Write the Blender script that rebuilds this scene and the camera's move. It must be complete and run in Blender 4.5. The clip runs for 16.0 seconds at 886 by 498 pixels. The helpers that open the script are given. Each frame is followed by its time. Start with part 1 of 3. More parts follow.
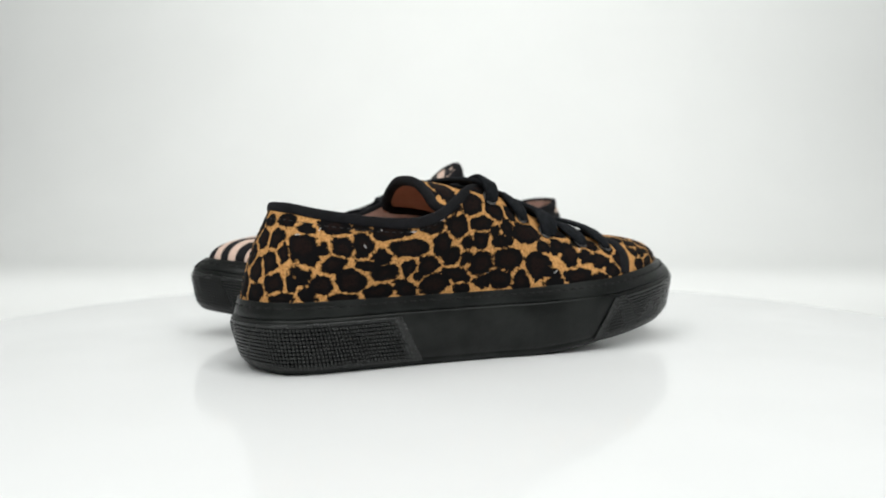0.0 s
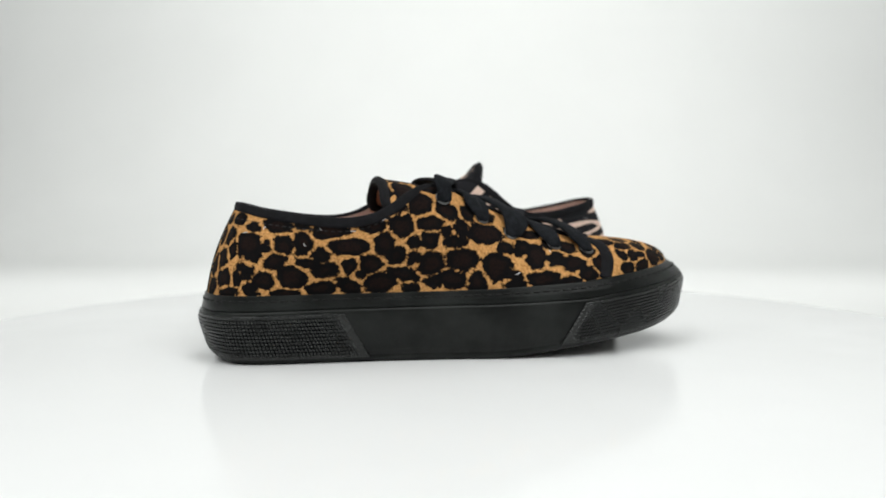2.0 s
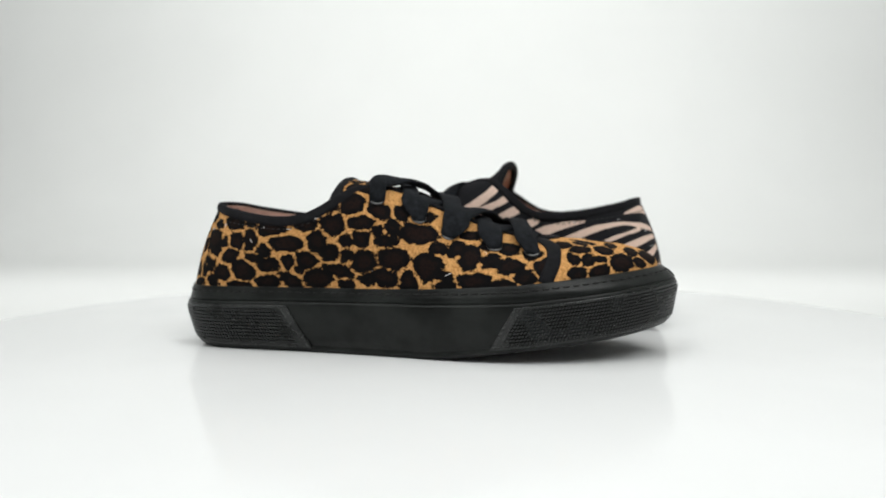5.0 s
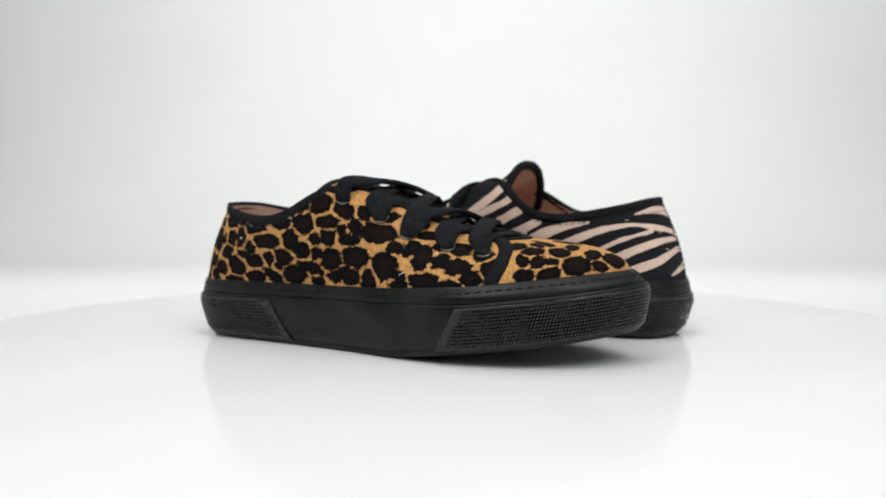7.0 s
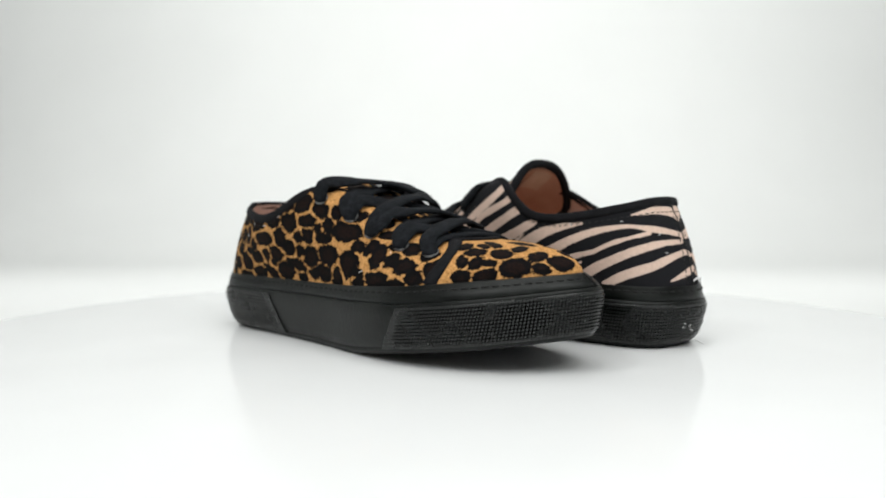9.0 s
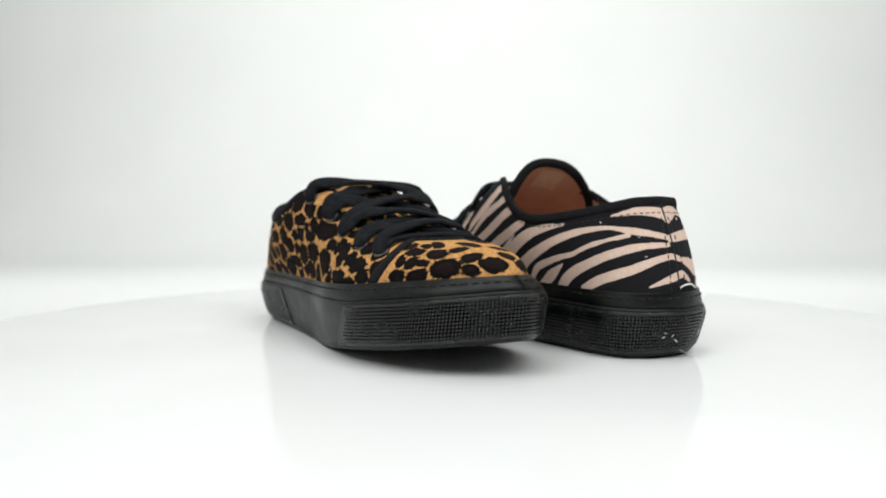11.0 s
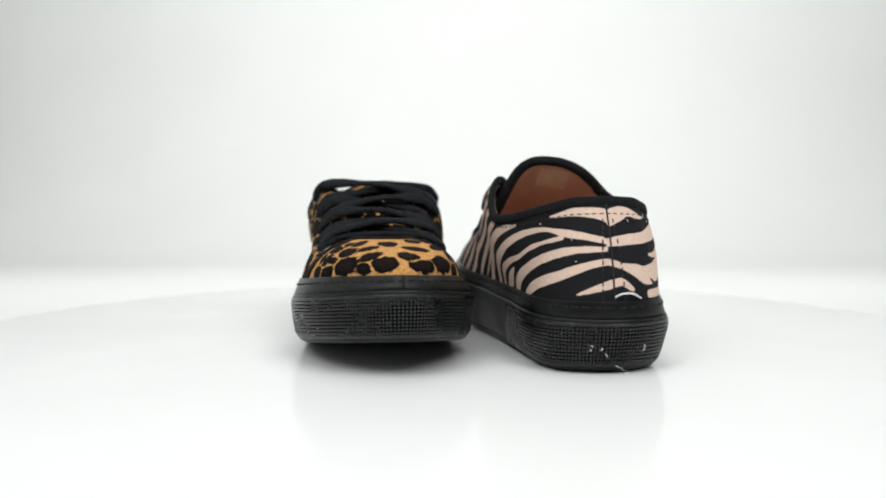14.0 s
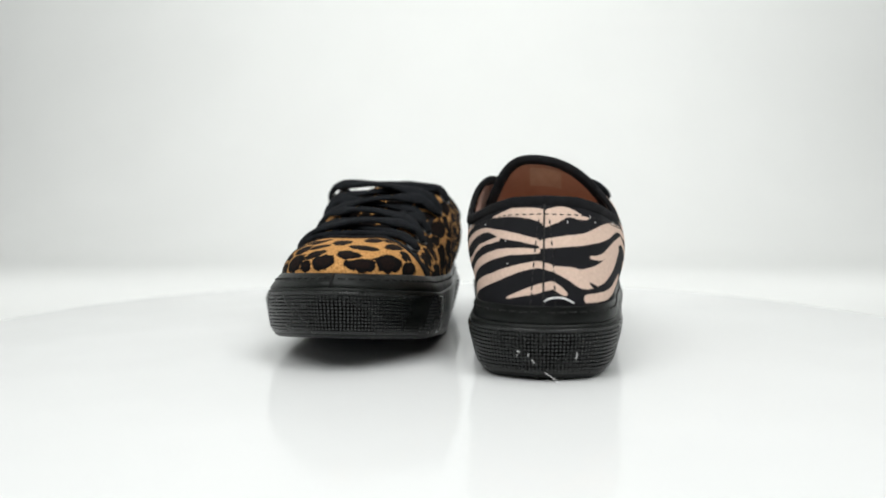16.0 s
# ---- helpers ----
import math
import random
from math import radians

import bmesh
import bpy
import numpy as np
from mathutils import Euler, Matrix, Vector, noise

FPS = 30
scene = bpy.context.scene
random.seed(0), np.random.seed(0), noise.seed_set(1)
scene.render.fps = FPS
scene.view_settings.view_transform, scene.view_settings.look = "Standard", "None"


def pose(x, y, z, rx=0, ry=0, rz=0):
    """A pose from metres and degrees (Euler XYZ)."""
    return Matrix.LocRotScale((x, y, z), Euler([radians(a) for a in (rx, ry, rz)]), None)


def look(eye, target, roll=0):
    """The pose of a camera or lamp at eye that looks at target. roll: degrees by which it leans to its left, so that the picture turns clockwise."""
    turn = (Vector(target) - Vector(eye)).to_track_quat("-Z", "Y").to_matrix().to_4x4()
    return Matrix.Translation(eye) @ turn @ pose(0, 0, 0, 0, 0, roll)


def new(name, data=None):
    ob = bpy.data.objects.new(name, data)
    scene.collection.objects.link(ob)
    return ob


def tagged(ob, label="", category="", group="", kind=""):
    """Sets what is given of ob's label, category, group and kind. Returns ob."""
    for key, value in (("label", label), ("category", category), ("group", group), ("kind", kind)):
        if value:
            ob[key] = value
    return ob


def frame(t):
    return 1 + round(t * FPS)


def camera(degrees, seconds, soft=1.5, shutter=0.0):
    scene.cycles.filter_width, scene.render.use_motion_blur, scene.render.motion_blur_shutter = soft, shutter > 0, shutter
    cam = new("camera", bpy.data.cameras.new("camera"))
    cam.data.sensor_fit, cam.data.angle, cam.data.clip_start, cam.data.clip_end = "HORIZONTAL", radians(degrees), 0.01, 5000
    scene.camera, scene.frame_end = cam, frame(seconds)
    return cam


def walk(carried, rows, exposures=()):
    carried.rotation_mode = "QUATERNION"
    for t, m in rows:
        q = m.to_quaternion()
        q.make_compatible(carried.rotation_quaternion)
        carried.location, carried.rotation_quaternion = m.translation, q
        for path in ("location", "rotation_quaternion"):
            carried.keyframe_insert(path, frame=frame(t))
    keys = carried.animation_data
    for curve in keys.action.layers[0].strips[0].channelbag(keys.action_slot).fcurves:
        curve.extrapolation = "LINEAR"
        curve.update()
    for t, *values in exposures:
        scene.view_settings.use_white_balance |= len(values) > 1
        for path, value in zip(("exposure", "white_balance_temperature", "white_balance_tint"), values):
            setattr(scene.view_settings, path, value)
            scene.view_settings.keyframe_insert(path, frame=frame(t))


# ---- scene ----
from mathutils import geometry

# camera: still, low before the turntable
cam = camera(57.65, 16.0, soft=1.9)
cam.data.dof.use_dof, cam.data.dof.focus_distance, cam.data.dof.aperture_fstop = True, 0.41, 6.3
EYE = pose(0.0, -0.5025, 0.0830, 90 - 3.415, 0, 0.606)
walk(cam, [(0.0, EYE), (16.0, EYE)], [(0.0, -0.43), (8.4, -0.43), (9.0, -0.36), (13.5, -0.35), (16.0, -0.43)])


def turn(t):
    """The turntable's angle in degrees at t seconds."""
    return 28.316 - 8.095 * t + 0.0093 * t * t


# ---- light: a white tent with soft lamps above and before it ----
world = bpy.data.worlds.new("studio")
scene.world = world
world.use_nodes = True
world.node_tree.nodes["Background"].inputs[0].default_value = (0.93, 0.97, 1.0, 1)
world.node_tree.nodes["Background"].inputs[1].default_value = 0.25


def softbox(name, eye, target, sx, sy, watts, color=(0.99, 1.0, 0.985)):
    data = bpy.data.lights.new(name, "AREA")
    data.shape, data.size, data.size_y, data.energy, data.color = "RECTANGLE", sx, sy, watts, color
    ob = new(name, data)
    ob.matrix_world = look(eye, target)
    return ob


softbox("top_softbox", (0.05, -0.12, 1.45), (0, -0.12, 0), 1.5, 0.8, 9.0)
softbox("front_softbox_right", (0.55, -0.75, 1.05), (0, -0.05, 0.0), 0.7, 0.7, 10.8)
softbox("front_softbox_left", (-0.55, -0.75, 1.05), (0, -0.05, 0.0), 0.7, 0.7, 9.6)
# added fill just over the view, only to brighten the back wall evenly
softbox("backdrop_fill", (0.14, 0.05, 0.52), (0.13, 1.1, 0.72), 2.8, 0.2, 10.2)


# ---- materials ----
def material(name, base, rough=0.5, spec=0.5):
    m = bpy.data.materials.new(name)
    m.use_nodes = True
    b = m.node_tree.nodes["Principled BSDF"]
    b.inputs["Base Color"].default_value = (*base, 1)
    b.inputs["Roughness"].default_value = rough
    b.inputs["Specular IOR Level"].default_value = spec
    return m, m.node_tree, b


def node(nt, kind, **props):
    n = nt.nodes.new(kind)
    for k, v in props.items():
        n.inputs[k.replace("_", " ")].default_value = v
    return n


def coords(nt, scale=(1, 1, 1)):
    tc = nt.nodes.new("ShaderNodeTexCoord")
    mp = nt.nodes.new("ShaderNodeMapping")
    mp.inputs["Scale"].default_value = scale
    nt.links.new(tc.outputs["Object"], mp.inputs["Vector"])
    return mp.outputs["Vector"]


def noise_tex(nt, vec, scale, detail=3.0, rough=0.5):
    n = node(nt, "ShaderNodeTexNoise", Scale=scale, Detail=detail, Roughness=rough)
    nt.links.new(vec, n.inputs["Vector"])
    return n


def math_node(nt, op, a, b=None, c=None, clamp=False):
    n = nt.nodes.new("ShaderNodeMath")
    n.operation, n.use_clamp = op, clamp
    for i, v in enumerate((a, b, c)):
        if v is None:
            continue
        if isinstance(v, (int, float)):
            n.inputs[i].default_value = v
        else:
            nt.links.new(v, n.inputs[i])
    return n.outputs[0]


def smooth(nt, value, lo, hi, a=0.0, b=1.0):
    n = nt.nodes.new("ShaderNodeMapRange")
    n.interpolation_type = "SMOOTHSTEP"
    nt.links.new(value, n.inputs["Value"])
    for k, v in (("From Min", lo), ("From Max", hi), ("To Min", a), ("To Max", b)):
        n.inputs[k].default_value = v
    return n.outputs["Result"]


def mix(nt, fac, a, b):
    n = nt.nodes.new("ShaderNodeMix")
    n.data_type = "RGBA"
    if isinstance(fac, float):
        n.inputs["Factor"].default_value = fac
    else:
        nt.links.new(fac, n.inputs["Factor"])
    for s, v in ((n.inputs[6], a), (n.inputs[7], b)):
        if isinstance(v, tuple):
            s.default_value = (*v, 1)
        else:
            nt.links.new(v, s)
    return n.outputs[2]


def bump(nt, bsdf, height, strength, distance):
    n = nt.nodes.new("ShaderNodeBump")
    n.inputs["Strength"].default_value, n.inputs["Distance"].default_value = strength, distance
    nt.links.new(height, n.inputs["Height"])
    nt.links.new(n.outputs["Normal"], bsdf.inputs["Normal"])


def printed(nt, *noises):
    """The cloth's print: the mesh's own field in millimetres, roughened by (scale, amount) noises."""
    at = nt.nodes.new("ShaderNodeAttribute")
    at.attribute_type, at.attribute_name = "GEOMETRY", "print"
    value = at.outputs["Fac"]
    for scale, amount in noises:
        n = noise_tex(nt, coords(nt), scale, 3.0, 0.6)
        value = math_node(nt, "ADD", value, math_node(nt, "MULTIPLY", math_node(nt, "SUBTRACT", n.outputs["Fac"], 0.5), amount))
    return value


def leopard_material():
    m, nt, b = material("leopard_canvas", (0.4, 0.2, 0.06), 0.9, 0.1)
    edge = printed(nt, (150.0, 3.0), (330.0, 5.4), (800.0, 2.2))
    spot = smooth(nt, edge, -0.45, 0.35)
    grain = noise_tex(nt, coords(nt), 900.0, 2.0, 0.7)
    fleck = noise_tex(nt, coords(nt), 1400.0, 1.0)
    gold = mix(nt, smooth(nt, grain.outputs["Fac"], 0.3, 0.7), (0.38, 0.178, 0.054), (0.67, 0.365, 0.135))
    gold = mix(nt, smooth(nt, fleck.outputs["Fac"], 0.62, 0.70, 0.0, 0.75), gold, (0.05, 0.02, 0.008))
    core = math_node(nt, "MULTIPLY", smooth(nt, edge, 2.6, 4.6), smooth(nt, grain.outputs["Fac"], 0.25, 0.6))
    dark = mix(nt, core, (0.0030, 0.0028, 0.0032), (0.012, 0.0058, 0.0046))
    nt.links.new(mix(nt, spot, gold, dark), b.inputs["Base Color"])
    bump(nt, b, grain.outputs["Fac"], 0.5, 0.0006)
    return m


def zebra_material():
    m, nt, b = material("zebra_canvas", (0.6, 0.45, 0.37), 0.85, 0.2)
    stripe = smooth(nt, printed(nt, (110.0, 1.1), (600.0, 0.7)), -0.16, 0.16)
    fine = noise_tex(nt, coords(nt), 700.0, 2.0)
    cream = mix(nt, fine.outputs["Fac"], (0.55, 0.395, 0.315), (0.76, 0.585, 0.49))
    nt.links.new(mix(nt, stripe, cream, (0.007, 0.007, 0.009)), b.inputs["Base Color"])
    grain = noise_tex(nt, coords(nt), 1300.0, 2.0)
    bump(nt, b, grain.outputs["Fac"], 0.4, 0.0005)
    return m


def worn(name, dark, light, rough, spec, scale, bump_scale, strength):
    """A material with patchy colour and gloss and a fine relief."""
    m, nt, b = material(name, dark, rough, spec)
    vec = coords(nt)
    patch, fine = noise_tex(nt, vec, scale, 4.0, 0.6), noise_tex(nt, vec, bump_scale, 3.0)
    nt.links.new(mix(nt, smooth(nt, patch.outputs["Fac"], 0.35, 0.7), dark, light), b.inputs["Base Color"])
    nt.links.new(smooth(nt, patch.outputs["Fac"], 0.3, 0.7, rough - 0.08, rough + 0.1), b.inputs["Roughness"])
    bump(nt, b, fine.outputs["Fac"], strength, 0.0004)
    return m


LEOPARD, ZEBRA = leopard_material(), zebra_material()
RUBBER = worn("black_rubber", (0.0026, 0.0034, 0.0030), (0.0125, 0.0142, 0.0130), 0.36, 0.22, 38.0, 700.0, 0.45)
KNURL = worn("knurled_black_rubber", (0.0036, 0.0044, 0.0040), (0.0120, 0.0134, 0.0124), 0.26, 0.48, 45.0, 900.0, 0.25)
OUTSOLE = worn("dull_black_rubber", (0.005, 0.005, 0.005), (0.008, 0.008, 0.008), 0.7, 0.2, 60.0, 900.0, 0.4)
TAPE = worn("black_cotton_tape", (0.006, 0.006, 0.007), (0.012, 0.012, 0.014), 0.9, 0.15, 300.0, 1800.0, 0.7)
LACE = worn("black_lace", (0.006, 0.007, 0.0085), (0.015, 0.0165, 0.0195), 0.9, 0.1, 350.0, 1300.0, 1.0)
LINING = worn("tan_lining", (0.42, 0.225, 0.15), (0.50, 0.285, 0.20), 0.8, 0.2, 40.0, 1100.0, 0.4)
PALE = worn("pale_lining", (0.58, 0.40, 0.33), (0.68, 0.50, 0.43), 0.9, 0.2, 120.0, 1100.0, 0.6)
STEEL = worn("dull_steel", (0.11, 0.11, 0.11), (0.18, 0.18, 0.18), 0.4, 0.5, 200.0, 900.0, 0.1)
STEEL.node_tree.nodes["Principled BSDF"].inputs["Metallic"].default_value = 1.0
THREAD = worn("black_thread", (0.006, 0.006, 0.006), (0.014, 0.014, 0.014), 0.7, 0.3, 300.0, 1500.0, 0.2)
FLUFF = worn("white_thread", (0.7, 0.7, 0.7), (0.8, 0.8, 0.8), 0.8, 0.2, 300.0, 1500.0, 0.1)
TAG = worn("woven_tag", (0.50, 0.31, 0.21), (0.56, 0.36, 0.25), 0.7, 0.3, 200.0, 1500.0, 0.2)
ACRYLIC = worn("white_acrylic", (0.76, 0.769, 0.772), (0.79, 0.799, 0.802), 0.08, 0.050, 3.0, 60.0, 0.0)
PAPER = worn("white_backdrop_paper", (0.775, 0.784, 0.777), (0.805, 0.814, 0.807), 0.9, 0.0, 2.0, 300.0, 0.0)


# ---- mesh helpers ----
FOOT = {"side": 1, "topline": None}  # side 1: right shoe, -1: left shoe


def mesh_part(name, verts, faces, mat, parent=None, label="", flat=False, cloth=None):
    me = bpy.data.meshes.new(name)
    flip = FOOT["side"] if parent else 1
    me.from_pydata([(v[0], v[1] * flip, v[2]) for v in verts], [], faces)
    bm = bmesh.new()
    bm.from_mesh(me)
    bmesh.ops.recalc_face_normals(bm, faces=bm.faces)
    for f in bm.faces:
        f.smooth = not flat
    bm.to_mesh(me)
    bm.free()
    me.materials.append(mat)
    if cloth is not None:
        me.attributes.new("print", "FLOAT", "POINT").data.foreach_set("value", np.asarray(cloth, np.float32))
    ob = new(name, me)
    if parent:
        ob.parent = parent
    return tagged(ob, label)


def loft(rings, closed_ring=True, closed_path=False):
    """Faces over rings of equal length."""
    n, k = len(rings[0]), len(rings)
    verts = [p for r in rings for p in r]
    faces = []
    for i in range(k if closed_path else k - 1):
        for j in range(n if closed_ring else n - 1):
            a, b = i * n, ((i + 1) % k) * n
            faces.append((a + j, a + (j + 1) % n, b + (j + 1) % n, b + j))
    return verts, faces


def spline(points, n):
    """n points along an open Catmull-Rom curve through points, evenly spread."""
    p = np.array(points, float)
    p = np.vstack([2 * p[0] - p[1], p, 2 * p[-1] - p[-2]])
    out = []
    for i in range(1, len(p) - 2):
        for u in np.arange(16) / 16:
            out.append(0.5 * (2 * p[i] + (p[i + 1] - p[i - 1]) * u + (2 * p[i - 1] - 5 * p[i] + 4 * p[i + 1] - p[i + 2]) * u * u
                              + (3 * p[i] - p[i - 1] - 3 * p[i + 1] + p[i + 2]) * u ** 3))
    out.append(p[-2])
    out = np.array(out)
    d = np.r_[0, np.cumsum(np.linalg.norm(np.diff(out, axis=0), axis=1))]
    s = np.linspace(0, d[-1], n)
    return np.stack([np.interp(s, d, out[:, k]) for k in range(out.shape[1])], 1)


def tube(path, width, thick, ups, sides=10, closed=False, ends=True):
    """A band of oval section along path: width across (normal to ups), thick along ups."""
    path, k = np.array(path), len(path)
    widths = width if isinstance(width, list) else [width] * k
    rings = []
    for i in range(k):
        a, b = path[i - 1] if closed or i else path[i], path[(i + 1) % k] if closed or i < k - 1 else path[i]
        t = (b - a) / (np.linalg.norm(b - a) + 1e-12)
        up = np.array(ups[i] if len(ups) == k else ups[0], float)
        up = up - t * (up @ t)
        up /= np.linalg.norm(up) + 1e-12
        side = np.cross(t, up)
        ring = []
        for j in range(sides):
            an = 2 * math.pi * j / sides
            c, s = math.cos(an), math.sin(an)
            c, s = math.copysign(abs(c) ** 0.7, c), math.copysign(abs(s) ** 0.7, s)
            ring.append(path[i] + side * (c * widths[i] / 2) + up * (s * thick / 2))
        rings.append(ring)
    verts, faces = loft(rings, True, closed)
    if ends and not closed:
        faces.append(tuple(range(sides)))
        faces.append(tuple(range((k - 1) * sides, k * sides)))
    return verts, faces


def merge(pieces):
    verts, faces = [], []
    for v, f in pieces:
        o = len(verts)
        verts += list(v)
        faces += [tuple(i + o for i in q) for q in f]
    return verts, faces


# ---- the prints, in millimetres: along the cloth from the heel seam (minus: the outer side of the leopard shoe), up from the sole ----
# leopard spots: place along, place up, half length, half width, lean in degrees
SPOTS_HEEL = [(0, 38, 5, 4, 0), (-11, 33, 6, 4.5, 20), (-2, 24, 6, 5, 0), (-12, 17, 5.5, 5, 0), (0, 9, 6, 5, 0), (-14, 6, 5, 4, 0), (-13, 42, 5, 3, 0), (-25, 33, 5, 4.5, 0), (-31.4, 26, 4, 3.2, 80), (-22.6, 21, 5, 4.5, 0)]
SPOTS_HIGH = [(-43, 28, 8, 6.5, 15), (-52.6, 26.3, 3.9, 2.8, 6), (-45, 36.7, 4.5, 2.3, 6), (-47.4, 22.1, 5, 2.8, 3), (-63.7, 27.7, 5.2, 4, 4), (-72.6, 28.6, 5.5, 4.4, 76), (-86, 35.4, 9.7, 3.5, 1),
              (-96.5, 27.9, 9.6, 4, 1), (-115, 27.9, 6.3, 5.4, -81), (-120.3, 22.4, 5.6, 4.4, 1), (-123.8, 37.3, 6.2, 5.2, -4), (-135.5, 47.7, 6.1, 5.4, -15), (-123, 48.6, 6.1, 4.4, -83), (-145.4, 59, 6.5, 4, -31)]
SPOTS_MID = [(-27.3, 10.7, 5, 4, 3), (-38.4, 11.6, 3.6, 2.9, 68), (-41, 16.1, 4.1, 2.6, 7), (-43.8, 13.2, 4.5, 4, 24), (-52.8, 9.8, 6.6, 4.4, 0), (-58.9, 18.5, 5.8, 4.1, 0), (-66.9, 11.7, 7.9, 5.2, 21), (-81.2, 22.6, 4.3, 3.5, -1),
             (-76.1, 18.6, 5.5, 2.7, 6), (-83.7, 15.9, 6.6, 3.7, -1), (-97.2, 17.4, 3.5, 3.3, -8), (-107.4, 17.7, 5.8, 5.1, -4), (-102.7, 12.6, 2.9, 2.8, -24), (-139.4, 37.6, 6.7, 3.5, 0), (-130.8, 27.8, 3.5, 3.3, -66), (-137.9, 29, 5.1, 4.3, -4)]
SPOTS_LOW = [(-32.2, 4, 6, 1.8, -2), (-46.9, 5.9, 4.4, 3, 0), (-65.2, 2.8, 7.5, 1.8, 0), (-82.6, 5.5, 7.7, 3.2, -7), (-96.5, 6.4, 7, 3.6, 18), (-112, 8.2, 8.7, 5.6, -6), (-122.8, 11.9, 8.6, 3, 12), (-129.1, 4.2, 4.4, 2.1, 0),
             (-130.4, 20.6, 4, 3.5, -3), (-138.7, 16.5, 6.9, 5.9, -1), (-141.4, 7, 5.8, 2.9, 1), (-148.6, 8.3, 8.1, 4.7, 3), (-162.6, 6.3, 5.3, 4.7, 83)]
SPOTS_FORE = [(-147.5, 33, 2.9, 2.8, -64), (-155.3, 34.2, 4.7, 4.1, -79), (-151.2, 27.7, 5.7, 3.2, 2), (-148.4, 43.7, 6.1, 4.1, 36), (-154.6, 17.7, 7.6, 5.8, 4), (-160, 42.7, 5.7, 3.6, -73), (-168.7, 31.1, 11, 5, 6), (-179.5, 23.3, 5.4, 3.4, -3),
              (-173.7, 13.1, 7.3, 7.2, 54), (-181.9, 8.2, 5.4, 2.6, 24), (-182.4, 3.8, 6, 2, 5), (-189.9, 23.1, 6.4, 4.3, -5), (-196.6, 18.9, 7.4, 6.2, -64), (-196.7, 32, 5.6, 2.9, -15), (-199.8, 4.8, 10, 3.8, 5), (-208, 15.7, 5.3, 3.9, -6)]
SPOTS_FRONT = [(-171, 41, 5, 3, -30), (-184, 33.5, 4.5, 2.6, -20), (-206, 25, 5, 3, -10), (-164, 49, 4, 3, -30), (-190, 40, 4, 3, 0), (-60, 37.5, 8, 3.2, 5), (-108, 38, 7, 3.5, 10), (-30, 42, 6, 3, 0), (-72, 38, 5, 2.6, 0), (-217.2, 12.4, 8.4, 4, 10), (-225.9, 6.2, 5.6, 3.9, 6), (-237.6, 10.2, 6.8, 4.9, -6), (-212.6, 2.7, 7.9, 2.3, 5), (-218, 24, 6, 4, 0), (-232, 20, 5, 4, 0)]
# on the toe cap: place along from the tip (plus: the outer side), place up
SPOTS_CAP = [(8.9, 8.7, 8.7, 4.5, 0), (19.8, 13.8, 8.5, 3.1, -22), (-12.8, 15.1, 8.7, 3.8, 11), (-24.3, 6.8, 10.2, 3.3, 1), (-44, 8.1, 9.5, 4.6, -2), (1.2, 37.3, 12, 6.5, -6), (-42, 38, 12, 6, 7), (-59, 21.5, 9, 3.2, 0), (23.8, 6.2, 4.3, 2.6, 3),
             (22.9, 24.3, 9.7, 2.4, -26), (-25.9, 23.8, 12, 3, 19)]
SPOTS_CAP_REAR = [(37.5, 7.5, 8.8, 4.4, -7), (55.3, 4.2, 6.7, 3, -8), (59, 11.3, 4.8, 3.2, -15), (52.2, 10.8, 4.9, 2, 1), (57.4, 19.5, 6.7, 3.4, -13), (40.4, 18.1, 7.7, 3.8, -18), (36, 33, 9, 5, -55), (-63, 5, 5.7, 3.1, -20), (64, 27, 6, 3.4, -20), (48, 27, 5, 3, -20), (-62, 31, 6, 3, 10), (-64, 13, 4, 3, 0), (68, 4, 5, 3, 0), (67, 13, 3, 3, 0)]
# zebra: pale bands on black: place along, place up, half width
BANDS_SIDE = [
    [(-133, 0, 3.4), (-132.8, 3.7, 3.5), (-127.8, 13.9, 4), (-110.2, 26.3, 3.8), (-93.8, 33.7, 2.8), (-74.7, 37, .7)],
    [(-116.2, 1.9, 3.2), (-111.5, 11.4, 3.6), (-94, 21.7, 3.1), (-77, 29.2, 2.5), (-61, 33.6, 1.9), (-46, 35.6, 1.3), (-31, 34.6, 2), (-18.4, 33.5, 2.1), (-4.6, 31.4, 1.7)],
    [(-106, 0, 1.6), (-105.6, 2.4, 1.8), (-96.5, 11.7, 2.3), (-81.6, 17.4, 1.9), (-68.3, 20.6, 1.5), (-58.5, 25, 1.5), (-45.5, 29.2, 1.2), (-32.8, 32.4, 1.5)],
    [(-96, 0, 2.6), (-95.5, 1.4, 2.7), (-86, 7.9, 3.1), (-75.5, 14.8, .7)]]
BANDS_REAR = [
    [(-81, 0, 3), (-79.2, 2.5, 3), (-69.4, 10.1, 3), (-53, 17.7, 2.7), (-38.3, 23.2, 2.6), (-21.6, 26.6, 2.1), (-3.6, 27.3, 1.3)],
    [(-62.1, 1.8, 2.4), (-47.8, 8.4, 2.9), (-31.1, 13.4, 2.7), (-18, 18.1, 2.2), (-4, 20.8, 1.8), (7.9, 18.5, 2.1), (15.6, 16.5, 3.4), (23.3, 13.8, 4.8), (37, 15.4, 5), (52, 20, 4.5), (66, 26, 3)],
    [(-20, 4.8, .7), (-8, 8.5, 2), (4, 11.3, 2.1), (7, 10.6, 2), (12, 7.4, 1.3)]]
